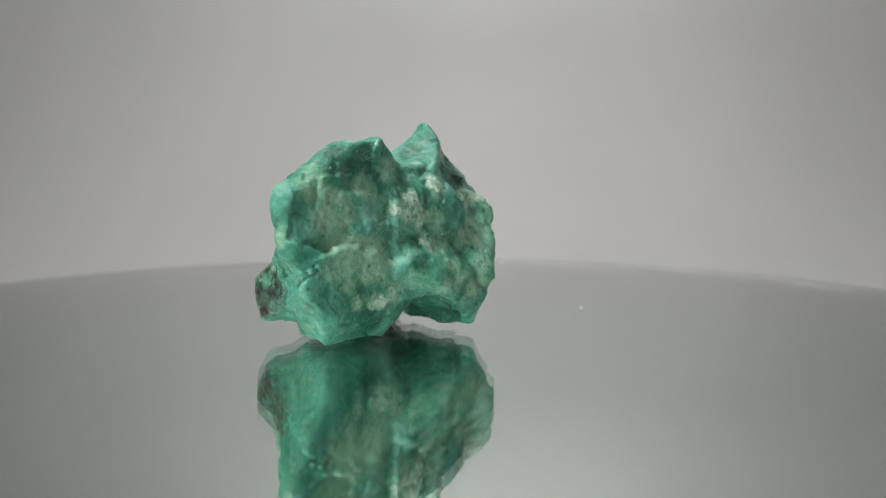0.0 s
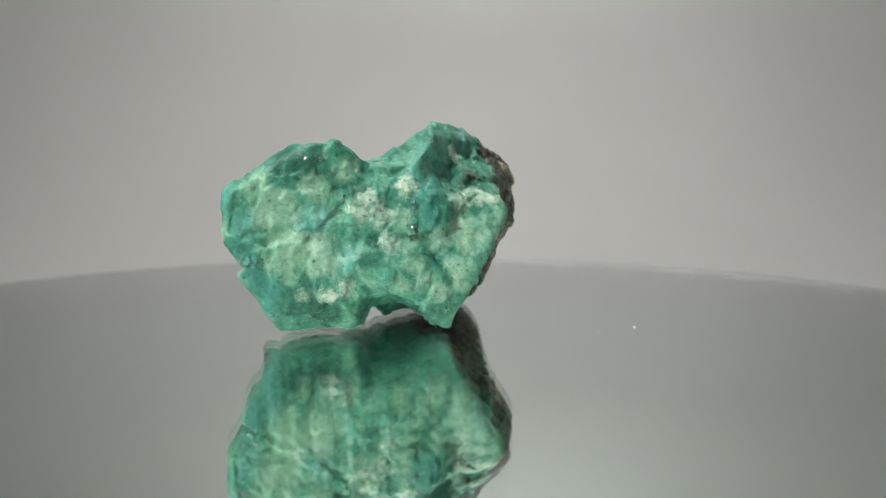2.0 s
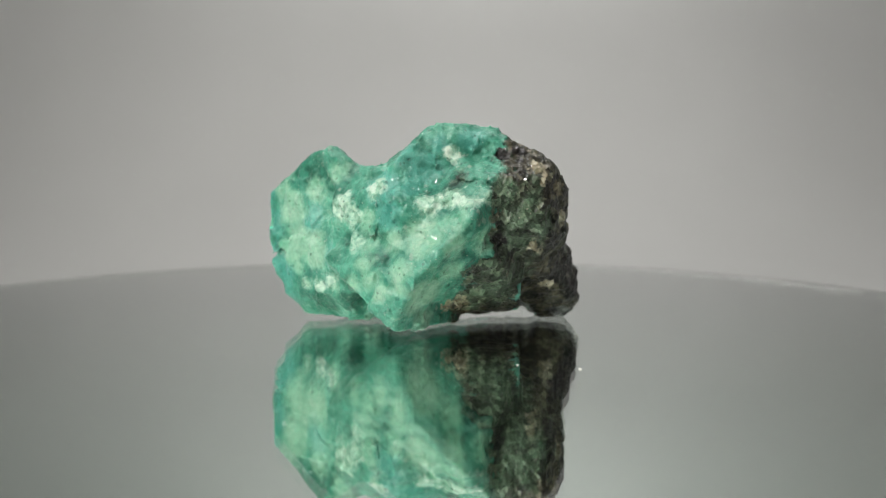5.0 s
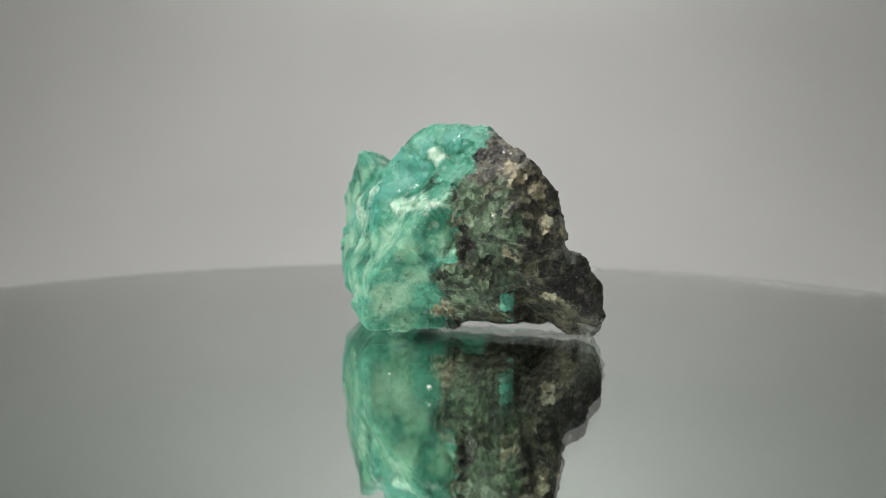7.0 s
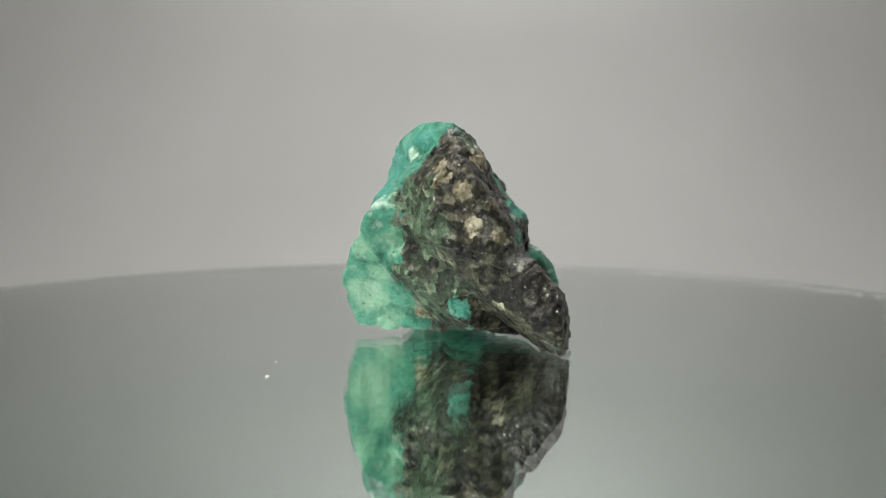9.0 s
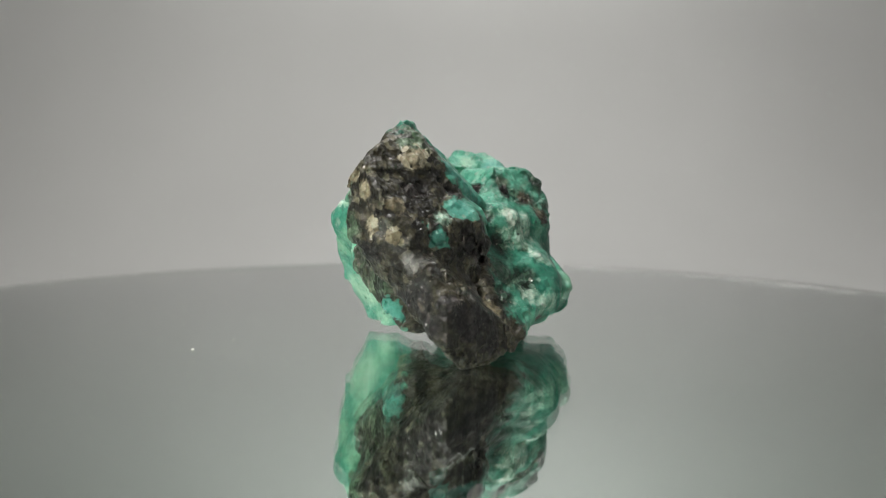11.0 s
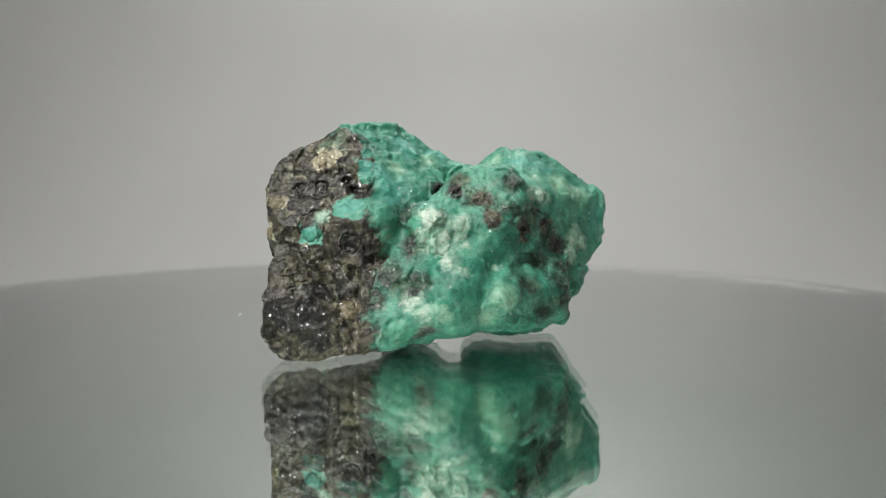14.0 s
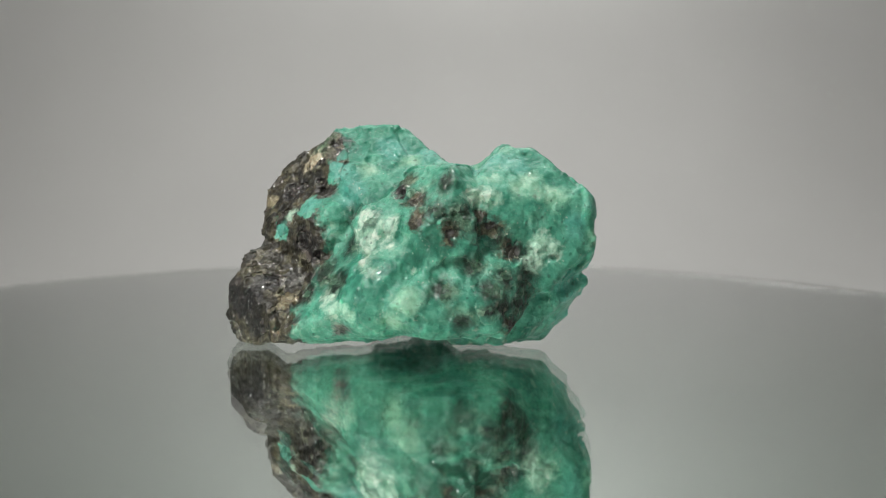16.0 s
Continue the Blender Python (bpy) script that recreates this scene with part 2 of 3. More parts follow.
lobe((-15.39, -3.23, 7.35), 9.50, 8.35, 9.58, 6.85, 6.11, 4.78, 7.68, 10.10, 7.31, 7.85, 10.64, 9.98, 4.68, 8.64, 10.21, 8.58, 4.67, 8.48, 6.71, 7.77, 9.88, 8.92, 7.46, 9.80, 7.99, 6.88)
lobe((-10.00, -11.92, 7.31), 6.91, 10.56, 10.51, 10.35, 5.53, 3.54, 11.52, 9.14, 7.23, 9.17, 10.83, 9.88, 6.47, 8.47, 11.10, 8.49, 7.77, 5.45, 4.72, 9.53, 8.24, 9.49, 10.70, 10.22, 8.24, 8.18)
lobe((-2.89, -5.87, 17.60), 7.91, 4.32, 9.63, 8.00, 6.87, 9.04, 7.06, 5.92, 5.32, 10.29, 8.12, 9.83, 8.74, 5.79, 8.14, 8.58, 8.51, 9.06, 4.42, 4.58, 8.82, 9.47, 6.99, 10.02, 12.63, 11.06)
lobe((-12.12, -12.53, 17.68), 9.85, 9.22, 10.13, 10.62, 4.65, 4.73, 9.31, 9.14, 8.77, 12.51, 9.19, 7.47, 10.21, 8.29, 7.48, 5.36, 6.88, 8.65, 5.02, 10.38, 8.79, 8.69, 10.91, 7.28, 9.60, 12.03)
lobe((-10.61, 0.26, 16.78), 12.07, 11.48, 8.98, 10.54, 8.11, 9.21, 8.75, 5.61, 4.17, 8.86, 6.83, 10.18, 7.55, 6.59, 3.91, 9.84, 8.42, 7.88, 6.91, 9.71, 8.10, 7.26, 9.05, 7.73, 8.65, 4.12)
lobe((1.18, 14.38, 17.16), 10.45, 10.72, 5.83, 11.02, 11.82, 8.25, 10.27, 6.88, 4.80, 6.75, 6.27, 9.81, 9.54, 11.30, 10.43, 7.46, 9.16, 8.91, 8.10, 10.48, 6.11, 5.95, 7.57, 6.90, 5.96, 9.50)
lobe((-0.92, 5.89, 22.00), 6.99, 9.69, 10.08, 10.08, 9.80, 3.87, 10.30, 7.00, 6.76, 6.74, 10.86, 8.21, 7.33, 9.27, 5.85, 9.04, 8.78, 7.81, 9.49, 10.45, 6.95, 3.88, 6.53, 6.78, 10.13, 10.82)
lobe((-0.04, -3.46, 6.82), 8.13, 8.20, 8.80, 4.89, 7.59, 8.13, 11.13, 9.26, 8.14, 4.49, 9.49, 9.39, 6.00, 5.66, 12.22, 11.26, 7.67, 9.76, 6.73, 6.99, 11.27, 8.21, 6.94, 10.23, 6.12, 6.28)
lobe((-0.92, 7.61, 7.85), 9.25, 8.00, 9.30, 7.63, 7.21, 10.13, 10.31, 9.83, 9.57, 5.50, 5.46, 7.73, 5.59, 7.71, 10.02, 7.32, 7.33, 9.09, 8.07, 7.66, 4.74, 8.95, 9.61, 9.16, 7.54, 10.09)
lobe((5.17, 3.13, 13.61), 8.89, 6.64, 7.45, 7.29, 8.17, 9.31, 6.48, 6.70, 9.35, 12.22, 6.90, 8.49, 11.71, 11.36, 7.91, 8.14, 10.36, 11.99, 7.50, 3.67, 10.03, 6.29, 6.76, 4.09, 6.51, 9.30)
lobe((-11.03, 7.35, 6.99), 4.66, 9.33, 9.99, 5.71, 8.72, 8.09, 11.96, 10.15, 4.51, 9.69, 8.22, 6.35, 6.18, 10.41, 13.15, 12.02, 9.96, 11.12, 9.50, 8.26, 7.65, 6.94, 9.67, 10.62, 6.57, 9.72)
lobe((-5.43, 17.37, 6.74), 9.20, 4.24, 9.13, 10.44, 8.42, 2.91, 10.78, 6.01, 5.27, 2.89, 6.27, 9.10, 7.17, 5.56, 11.50, 9.91, 8.37, 7.95, 7.51, 7.64, 3.66, 9.31, 9.17, 7.56, 6.28, 9.94)

ROUND, JOIN = 0.24, 0.45
BULGES = ((-10.4, 4.4, 14.6, 4.2), (-10.0, 3.0, 11.5, 4.4), (-11.2, -11.0, 17.0, 6.0), (-9.2, -9.8, 11.4, 6.0),
          (-14.9, 4.6, 7.5, 5.0), (-15.6, 6.1, 6.2, 4.0), (-13.6, 1.9, 10.8, 4.0), (-2.8, 10.1, 17.5, 4.0), (-5.6, 11.6, 15.5, 4.0))  # swellings between the blocks
HOLLOWS = ((1.0, -6.6, 0.2, 5.6), (-2.5, -2.0, -0.6, 4.6))  # the cave between the two feet


def swell(p):
    """Distance to the joined blocks, below zero inside."""
    total = np.zeros(len(p))
    for c, h in LOBES:
        z = ((p - c) @ CUTS.T - h).astype(np.float32)
        top = z.max(1)
        d = top + ROUND * np.log(np.exp((z - top[:, None]) / ROUND).sum(1))
        total += np.exp(np.clip(-d / JOIN, -60, 60))
    for x, y, z, r in BULGES:
        total += np.exp(np.clip((r - np.linalg.norm(p - np.array((x, y, z)), axis=1)) / JOIN, -60, 60))
    d = -JOIN * np.log(total + 1e-28)
    for x, y, z, r in HOLLOWS:
        hole = r - np.linalg.norm(p - np.array((x, y, z)), axis=1)
        d = 0.5 * (d + hole + np.sqrt((d - hole) ** 2 + 0.2))
    return d


DICE = np.random.RandomState(7).rand(32 ** 3, 5).astype(np.float32)


def slot(i, seed):
    """A lattice point's place in the table of random numbers."""
    return (((i[:, 0] + 7 * seed) & 31) * 32 + ((i[:, 1] + 13 * seed) & 31)) * 32 + ((i[:, 2] + 3 * seed) & 31)


SKEW = np.array(Euler((0.7, 0.45, 0.9)).to_matrix())


def cells(p, size, seed):
    """For each point the nearest grain's centre and the grain's random numbers."""
    q = (p / size).astype(np.float32)
    base = np.floor(q).astype(np.int32)
    f = q - base
    best, at, which = np.full(len(p), 9e9, np.float32), np.zeros((len(p), 3), np.float32), np.zeros(len(p), np.int32)
    for a in (-1, 0, 1):
        for b in (-1, 0, 1):
            for c in (-1, 0, 1):
                k = slot(base + np.array((a, b, c), np.int32), seed)
                w = DICE[k, :3] * 0.8 + np.array((a + 0.1, b + 0.1, c + 0.1), np.float32)
                d = w - f
                d = np.einsum("ij,ij->i", d, d)
                n = d < best
                best[n], at[n], which[n] = d[n], w[n], k[n]
    return (base + at) * size, DICE[which]


def clouds(p, size, seed, octaves=3):
    """Smooth noise, about -1 to 1."""
    total, amp = np.zeros(len(p)), 1.0
    p = p @ SKEW
    for o in range(octaves):
        q = (p / size).astype(np.float32)
        i = np.floor(q).astype(np.int32)
        f = q - i
        f = f * f * (3 - 2 * f)
        v = np.zeros(len(p), np.float32)
        for a in (0, 1):
            for b in (0, 1):
                for c in (0, 1):
                    w = (f[:, 0] if a else 1 - f[:, 0]) * (f[:, 1] if b else 1 - f[:, 1]) * (f[:, 2] if c else 1 - f[:, 2])
                    v += w * DICE[slot(i + np.array((a, b, c), np.int32), seed + o), 3]
        total += amp * (2 * v - 1)
        amp, size = amp * 0.5, size * 0.5
    return total


def chips(p, size, tilt, step, seed, stretch=(1, 1, 1)):
    """Relief of broken facets: every grain has its own slope and height."""
    s = np.array(stretch)
    at, r = cells(p * s, size, seed)
    return ((p * s - at) * (r[:, :3] - 0.5)).sum(1) * tilt + (r[:, 4] - 0.5) * step


class Grid:
    """The fine lattice round the rock's skin."""

    def __init__(self, lo, hi, step, band):
        self.lo, self.step = np.array(lo), step
        self.n = n = [4 * (int((b - a) / step) // 4 + 2) for a, b in zip(lo, hi)]
        half = [np.arange(0, k, 4) for k in n]
        ijk = np.stack(np.meshgrid(*half, indexing="ij"), -1).reshape(-1, 3)
        rough = swell(self.lo + (ijk + 1.5) * step).reshape([len(h) for h in half])
        rough = rough.repeat(4, 0).repeat(4, 1).repeat(4, 2)
        self.near = np.abs(rough) < band + 2.6 * step
        self.inside = rough < 0
        self.p = self.lo + np.argwhere(self.near) * step
        self.skin = swell(self.p)
        keep = np.abs(self.skin) < 1.35
        self.inside[self.near] = self.skin < 0
        self.near[self.near] = keep
        self.p, self.skin = self.p[keep], self.skin[keep]

    def solid(self, d, full=False):
        """A closed quad mesh where d, given near the skin, is zero; full: the deep inside belongs to it."""
        field = np.where(self.inside, -5.0 if full else 5.0, 5.0).astype(np.float32)
        field[self.near] = np.maximum(d, 0.02 - self.p[:, 2])
        return net(field, self.lo, self.step)


def net(d, lo, step):
    """Quads where the lattice d crosses zero: one corner in each cell that the surface cuts."""
    n, s = d.shape, d < 0
    corner = [(i, j, k) for i in (0, 1) for j in (0, 1) for k in (0, 1)]

    def cut(a, i, j, k):
        return a[i:n[0] - 1 + i, j:n[1] - 1 + j, k:n[2] - 1 + k]
    count = sum(cut(s, *q).astype(np.int8) for q in corner)
    live = (count > 0) & (count < 8)
    index = np.full(live.shape, -1, np.int32)
    index[live] = np.arange(live.sum())
    cell = np.argwhere(live)
    total, weight = np.zeros((len(cell), 3)), np.zeros(len(cell))
    for a in corner:
        for ax in range(3):
            if a[ax]:
                continue
            b = list(a)
            b[ax] = 1
            da, db = cut(d, *a)[live], cut(d, *b)[live]
            x = (da < 0) != (db < 0)
            f = np.where(x, da / np.where(x, da - db, 1), 0)
            q = np.tile(np.array(a, float), (len(cell), 1))
            q[:, ax] = f
            total += q * x[:, None]
            weight += x
    verts = lo + (cell + total / weight[:, None]) * step
    faces = []
    for ax in range(3):
        a, ind = np.moveaxis(s, ax, 0), np.moveaxis(index, ax, 0)
        cross = np.argwhere(a[:-1, 1:-1, 1:-1] != a[1:, 1:-1, 1:-1])
        e, u, v = cross[:, 0], cross[:, 1] + 1, cross[:, 2] + 1
        quad = np.stack([ind[e, u - 1, v - 1], ind[e, u, v - 1], ind[e, u, v], ind[e, u - 1, v]], 1)
        flip = a[e, u, v] ^ (ax == 1)
        quad[~flip] = quad[~flip][:, ::-1]
        faces.append(quad)
    return verts, np.concatenate(faces)


def blobs(p, *rows):
    """How far inside the nearest of some balls (x, y, z, radius) each point lies."""
    return np.max([r - np.linalg.norm(p - np.array((x, y, z)), axis=1) for x, y, z, r in rows], axis=0)


def soft(v, a, b):
    v = np.clip((v - a) / (b - a), 0, 1)
    return v * v * (3 - 2 * v)


BASE = Vector((-0.006, 0.002, 0.0))
rock = tagged(new("mineral_specimen"), "rough green crystal with dark mica crust, standing on a mirror", "mineral")


def solid(name, mesh, material, label="", tints=()):
    verts, faces = mesh
    data = bpy.data.meshes.new(name)
    data.from_pydata((verts * 0.001 - np.array(BASE)).tolist(), [], faces.tolist())
    for key, values in tints:
        data.attributes.new(key, "FLOAT", "POINT").data.foreach_set("value", values(verts).astype(np.float32))
    data.materials.append(material)
    data.shade_smooth()
    ob = new(name, data)
    ob.parent = rock
    return tagged(ob, label)


grid = Grid((-25.5, -24.5, -1.0), (14.0, 28.5, 31.0), 0.28, 1.0)
P, SKIN = grid.p, grid.skin
WARP = P + 0.9 * np.stack([clouds(P, 2.2, s, 2) for s in (11, 12, 13)], 1)
GRAIN, GRAIN_R = cells(P, 0.62, 21)
JAG = 0.4 * P + 0.6 * GRAIN + 0.6 * (WARP - P)

# where each mineral shows, as balls (x, y, z, radius) round its heart
ZONES = {}
SEAM = ((-8.0, 2.1, 20.0, 2.0), (-11.0, 2.4, 20.0, 1.9), (-14.1, 2.0, 19.7, 2.0), (-16.6, 0.2, 19.0, 1.8), (-18.4, -1.8, 17.6, 2.2), (-18.3, -4.2, 16.8, 2.1),
        (-18.0, -6.6, 16.0, 2.3), (-16.9, -9.6, 14.4, 2.3), (-17.1, -12.0, 12.2, 2.2), (-19.3, -10.3, 9.7, 2.2), (-20.3, -7.9, 8.2, 2.2), (-21.0, -8.0, 6.3, 2.1), (-18.6, -13.3, 7.4, 2.6))


def zone(key, *balls):
    ZONES.setdefault(key, []).extend(balls)


zone("sky", (-15.4, -21.7, 19.0, 1.4), (-13.7, -20.9, 14.9, 1.8), (-13.1, -20.8, 10.4, 1.5), (-12.1, -20.8, 9.3, 2.0), (-16.8, -19.4, 15.8, 1.2), (-14.7, -18.5, 8.4, 1.9), (-12.0, -18.0, 3.3, 1.5), (-11.0, -18.9, 3.6, 1.8), (-10.4, -19.0, 6.6, 1.8), (-6.2, -15.5, 15.5, 2.1), (-2.8, -13.1, 11.0, 1.4), (-12.9, -12.0, 23.7, 1.3), (-11.3, -8.8, 24.0, 1.8), (3.0, -5.2, 20.6, 2.5), (5.1, -4.5, 16.8, 1.8), (-3.3, -1.1, 25.3, 1.7), (-2.6, 3.5, 26.1, 2.0), (2.7, 0.6, 23.0, 2.2), (2.8, -1.9, 25.2, 1.6), (3.0, 2.4, 26.5, 1.4))
zone("sky", (4.3, -1.7, 20.5, 1.4), (-7.8, 8.8, 19.9, 1.9), (-6.0, 9.9, 22.3, 1.3), (-4.9, 11.0, 23.5, 1.6), (2.9, 7.3, 27.4, 1.5), (-6.3, 14.5, 17.9, 1.5), (-3.9, 19.2, 14.9, 1.3), (2.1, 14.9, 5.0, 1.6))
zone("pale", (-16.1, -21.9, 14.5, 0.7), (-16.5, -16.4, 19.8, 1.3), (-16.0, -13.0, 20.7, 1.7), (-15.3, -13.4, 21.4, 1.6), (-12.1, -19.3, 20.2, 1.5), (-11.9, -18.9, 21.6, 1.1), (-11.2, -18.7, 15.6, 0.9), (-10.3, -18.1, 17.4, 2.6), (-8.7, -18.2, 11.9, 2.9), (-8.2, -17.4, 8.7, 0.8), (-6.5, -14.3, 20.2, 1.4), (-5.5, -15.3, 11.2, 2.7), (-6.7, -9.0, 24.0, 1.1), (-3.6, -11.3, 22.9, 1.3), (2.1, -7.4, 16.0, 1.0), (2.3, -7.4, 15.0, 0.8), (3.1, -7.4, 12.0, 0.7), (3.2, -6.7, 13.0, 1.2), (3.8, -9.2, 6.9, 0.8), (4.5, -7.8, 10.1, 1.0))
zone("pale", (5.8, -7.3, 7.9, 1.0), (6.3, -6.9, 8.1, 1.0), (7.2, -5.9, 6.5, 1.2), (-21.7, 1.7, 7.7, 1.6), (-19.8, 3.3, 5.1, 1.2), (-4.4, 1.0, 24.4, 0.9), (5.0, 0.3, 2.0, 1.6), (6.3, -3.6, 13.1, 1.4), (7.5, 3.8, 9.1, 1.5), (7.6, -0.1, 5.9, 2.6), (8.6, 0.3, 13.8, 2.6), (9.1, -3.2, 9.5, 1.6), (9.2, -3.5, 7.4, 0.9), (10.3, 3.9, 12.4, 1.6), (-5.1, 6.8, 23.1, 0.9), (8.1, 8.2, 13.6, 1.6), (10.0, 4.0, 16.1, 1.4))
zone("deep", (-10.2, -16.6, 24.2, 1.4), (-7.0, -14.5, 22.3, 1.9), (-6.8, -14.1, 24.5, 1.1), (-6.8, -14.0, 23.7, 1.1), (-5.8, -13.2, 3.4, 2.1), (-4.7, -12.1, 21.4, 1.4), (0.1, -12.4, 10.5, 1.1), (-3.0, -9.8, 23.1, 0.9), (-2.7, -11.9, 19.6, 0.7), (-2.3, -9.5, 3.6, 1.8), (-1.9, -10.9, 19.4, 1.1), (-0.1, -10.1, 12.9, 1.2), (0.2, -6.1, 22.0, 0.9), (4.8, -4.2, 3.4, 1.3), (5.0, -6.9, 10.4, 1.1), (6.0, -5.1, 10.7, 0.7), (-18.8, -1.3, 14.0, 1.7), (-17.9, 0.9, 12.5, 1.5), (-15.9, 2.8, 15.5, 1.3), (-1.5, -2.6, 25.3, 1.3))
zone("deep", (2.7, -0.5, 26.5, 1.3), (6.7, 5.3, 8.6, 1.1), (10.0, 4.0, 12.2, 1.0))
zone("white", (-17.3, -13.6, 11.6, 0.9), (-16.8, -16.2, 13.0, 0.8), (-16.8, -14.5, 13.7, 1.1), (-7.4, -15.9, 6.1, 0.7), (-4.9, -14.4, 5.8, 0.6), (-3.1, -12.6, 6.4, 0.9), (-17.2, -8.4, 19.4, 0.8), (-17.0, -6.5, 19.7, 0.7), (-2.4, -11.8, 17.7, 0.8), (-1.3, -10.9, 17.4, 1.2), (-0.8, -10.2, 17.9, 1.5), (0.2, -8.9, 15.8, 1.2), (1.5, -8.6, 12.8, 0.8), (2.3, -5.8, 20.3, 1.1), (-16.6, 1.2, 9.9, 0.8), (-15.1, 3.9, 15.9, 1.0), (-14.9, 3.2, 12.4, 1.1), (6.2, 2.2, 18.6, 1.0), (6.5, 0.8, 18.2, 1.3), (-17.9, 8.5, 5.8, 0.8))
zone("white", (-17.8, 5.7, 10.0, 0.9), (-17.0, 11.0, 5.5, 0.7), (-16.4, 6.5, 11.4, 1.0), (-15.1, 6.1, 3.9, 0.8), (-15.1, 10.7, 6.8, 0.8), (-14.4, 5.9, 13.4, 1.3), (-13.2, 6.7, 17.1, 1.2), (-12.8, 7.6, 14.4, 0.7), (3.0, 4.6, 25.1, 0.8), (3.2, 5.1, 24.7, 0.8), (7.2, 4.1, 19.1, 1.4), (8.7, 8.3, 19.4, 0.8), (9.3, 5.6, 18.7, 1.1), (-4.1, 17.0, 16.9, 0.6))
zone("smoke", (-17.9, -12.4, 8.8, 0.7), (-17.5, -12.8, 10.3, 0.7), (-21.3, -5.0, 5.2, 0.8), (-20.8, -8.1, 8.7, 1.1), (-20.8, -9.6, 6.6, 0.9), (-18.9, -11.6, 6.5, 1.0), (-18.8, -4.4, 17.3, 1.1), (-18.7, -6.1, 11.2, 0.8), (-20.7, -2.3, 8.6, 1.0), (-18.3, -1.4, 18.1, 0.7), (-16.9, -2.9, 21.5, 1.0), (-15.0, 0.2, 19.7, 0.7), (-14.3, 10.1, 8.3, 1.4), (-13.8, 6.4, 16.6, 0.8), (-11.8, 11.8, 9.5, 1.4), (-11.5, 8.9, 13.2, 0.9), (-9.7, 7.9, 17.0, 0.9), (5.7, 4.9, 21.8, 0.7), (-11.8, 14.8, 7.1, 1.3), (-10.1, 14.4, 9.0, 1.1))
zone("olive", (-11.7, 1.8, 21.4, 1.0), (2.3, 7.5, 3.9, 1.2), (7.6, 10.8, 19.4, 1.9), (-0.6, 12.8, 27.3, 0.9), (-0.5, 14.0, 25.7, 1.4), (6.1, 13.8, 13.3, 1.1), (6.9, 16.7, 15.6, 1.7), (7.3, 15.3, 19.1, 1.1), (7.4, 14.0, 16.6, 2.0))
zone("black", (-12.2, 2.7, 20.1, 0.6), (-8.1, 1.4, 20.7, 0.8), (4.3, 11.3, 24.9, 1.0), (6.3, 10.5, 13.2, 0.9), (-8.5, 13.2, 12.7, 1.2), (-8.2, 13.3, 11.4, 1.2), (-8.1, 19.7, 8.4, 1.0), (-7.8, 13.4, 1.5, 1.0), (-7.4, 15.0, 13.8, 1.4), (-4.4, 13.0, 20.0, 0.9), (-3.7, 13.3, 21.5, 0.6), (-1.6, 16.6, 20.4, 1.4), (-0.8, 17.7, 20.3, 1.4), (4.1, 13.9, 25.4, 0.6), (4.8, 19.2, 13.4, 0.8), (-10.4, 21.2, 2.3, 1.3), (-9.0, 22.6, 5.7, 1.8), (-8.0, 23.8, 4.8, 1.4), (-6.5, 25.0, 6.8, 1.6), (-4.8, 25.7, 8.0, 0.8))
zone("black", (-3.1, 24.2, 4.7, 1.5), (-1.9, 23.1, 8.1, 1.9), (0.3, 20.5, 7.4, 1.3), (3.2, 20.1, 12.6, 0.7))
zone("brown", (-19.8, -10.7, 4.2, 0.8), (-17.2, -10.7, 13.1, 0.9), (-17.1, -8.5, 15.9, 1.0), (-17.0, -7.1, 17.3, 0.8), (-18.8, -3.4, 15.2, 0.9), (-17.7, 0.1, 16.9, 0.9), (-15.2, 0.3, 19.2, 0.9), (6.0, 8.1, 7.9, 1.3), (-2.4, 15.1, 20.3, 1.5), (2.3, 15.6, 25.6, 1.1), (3.2, 19.1, 23.4, 1.5), (3.4, 14.7, 8.7, 1.3), (4.4, 19.7, 17.0, 1.5), (5.4, 12.3, 8.8, 1.6), (5.5, 18.7, 21.2, 1.8), (5.8, 14.4, 23.3, 1.4), (7.4, 12.4, 21.2, 1.3), (-5.3, 24.1, 9.7, 0.7), (-4.7, 22.2, 11.5, 1.2), (-1.0, 21.4, 15.9, 0.9))
zone("brown", (2.1, 20.5, 20.6, 1.2))
zone("tan", (2.0, 4.0, 3.6, 0.7), (2.4, 6.6, 4.6, 0.9), (-10.8, 17.0, 5.8, 0.9), (-10.2, 17.1, 6.3, 0.7), (-1.6, 14.3, 24.5, 0.9), (-0.9, 19.6, 6.1, 0.5), (-0.4, 15.2, 24.1, 0.9), (4.8, 19.5, 20.4, 0.8), (5.2, 16.1, 12.2, 0.7), (5.8, 16.0, 23.3, 0.8), (6.4, 17.4, 21.8, 0.6), (1.0, 21.0, 18.6, 0.8), (1.0, 22.1, 14.9, 0.7), (3.7, 20.5, 16.3, 0.6))
zone("grey", (-15.6, 9.6, 3.2, 1.2), (-8.2, 16.6, 8.3, 1.1), (-8.7, 21.4, 7.8, 0.8), (-5.8, 23.5, 1.0, 0.9), (-4.0, 22.7, 11.8, 0.8), (-1.5, 22.2, 12.0, 1.1), (0.6, 22.2, 14.1, 0.9), (2.5, 21.1, 15.6, 0.7))


def reach(p, key):
    """How deep, in millimetres, each point lies in a mineral's zone."""
    return blobs(p, *ZONES[key])


def bend(p):
    return p + 0.5 * np.stack([clouds(p, 2.0, s, 3) for s in (41, 42, 43)], 1)


def jagged(p):
    """Points drawn to the heart of their grain, for borders that follow the grains."""
    return bend(p) + 0.65 * (cells(p, 0.62, 21)[0] - p)


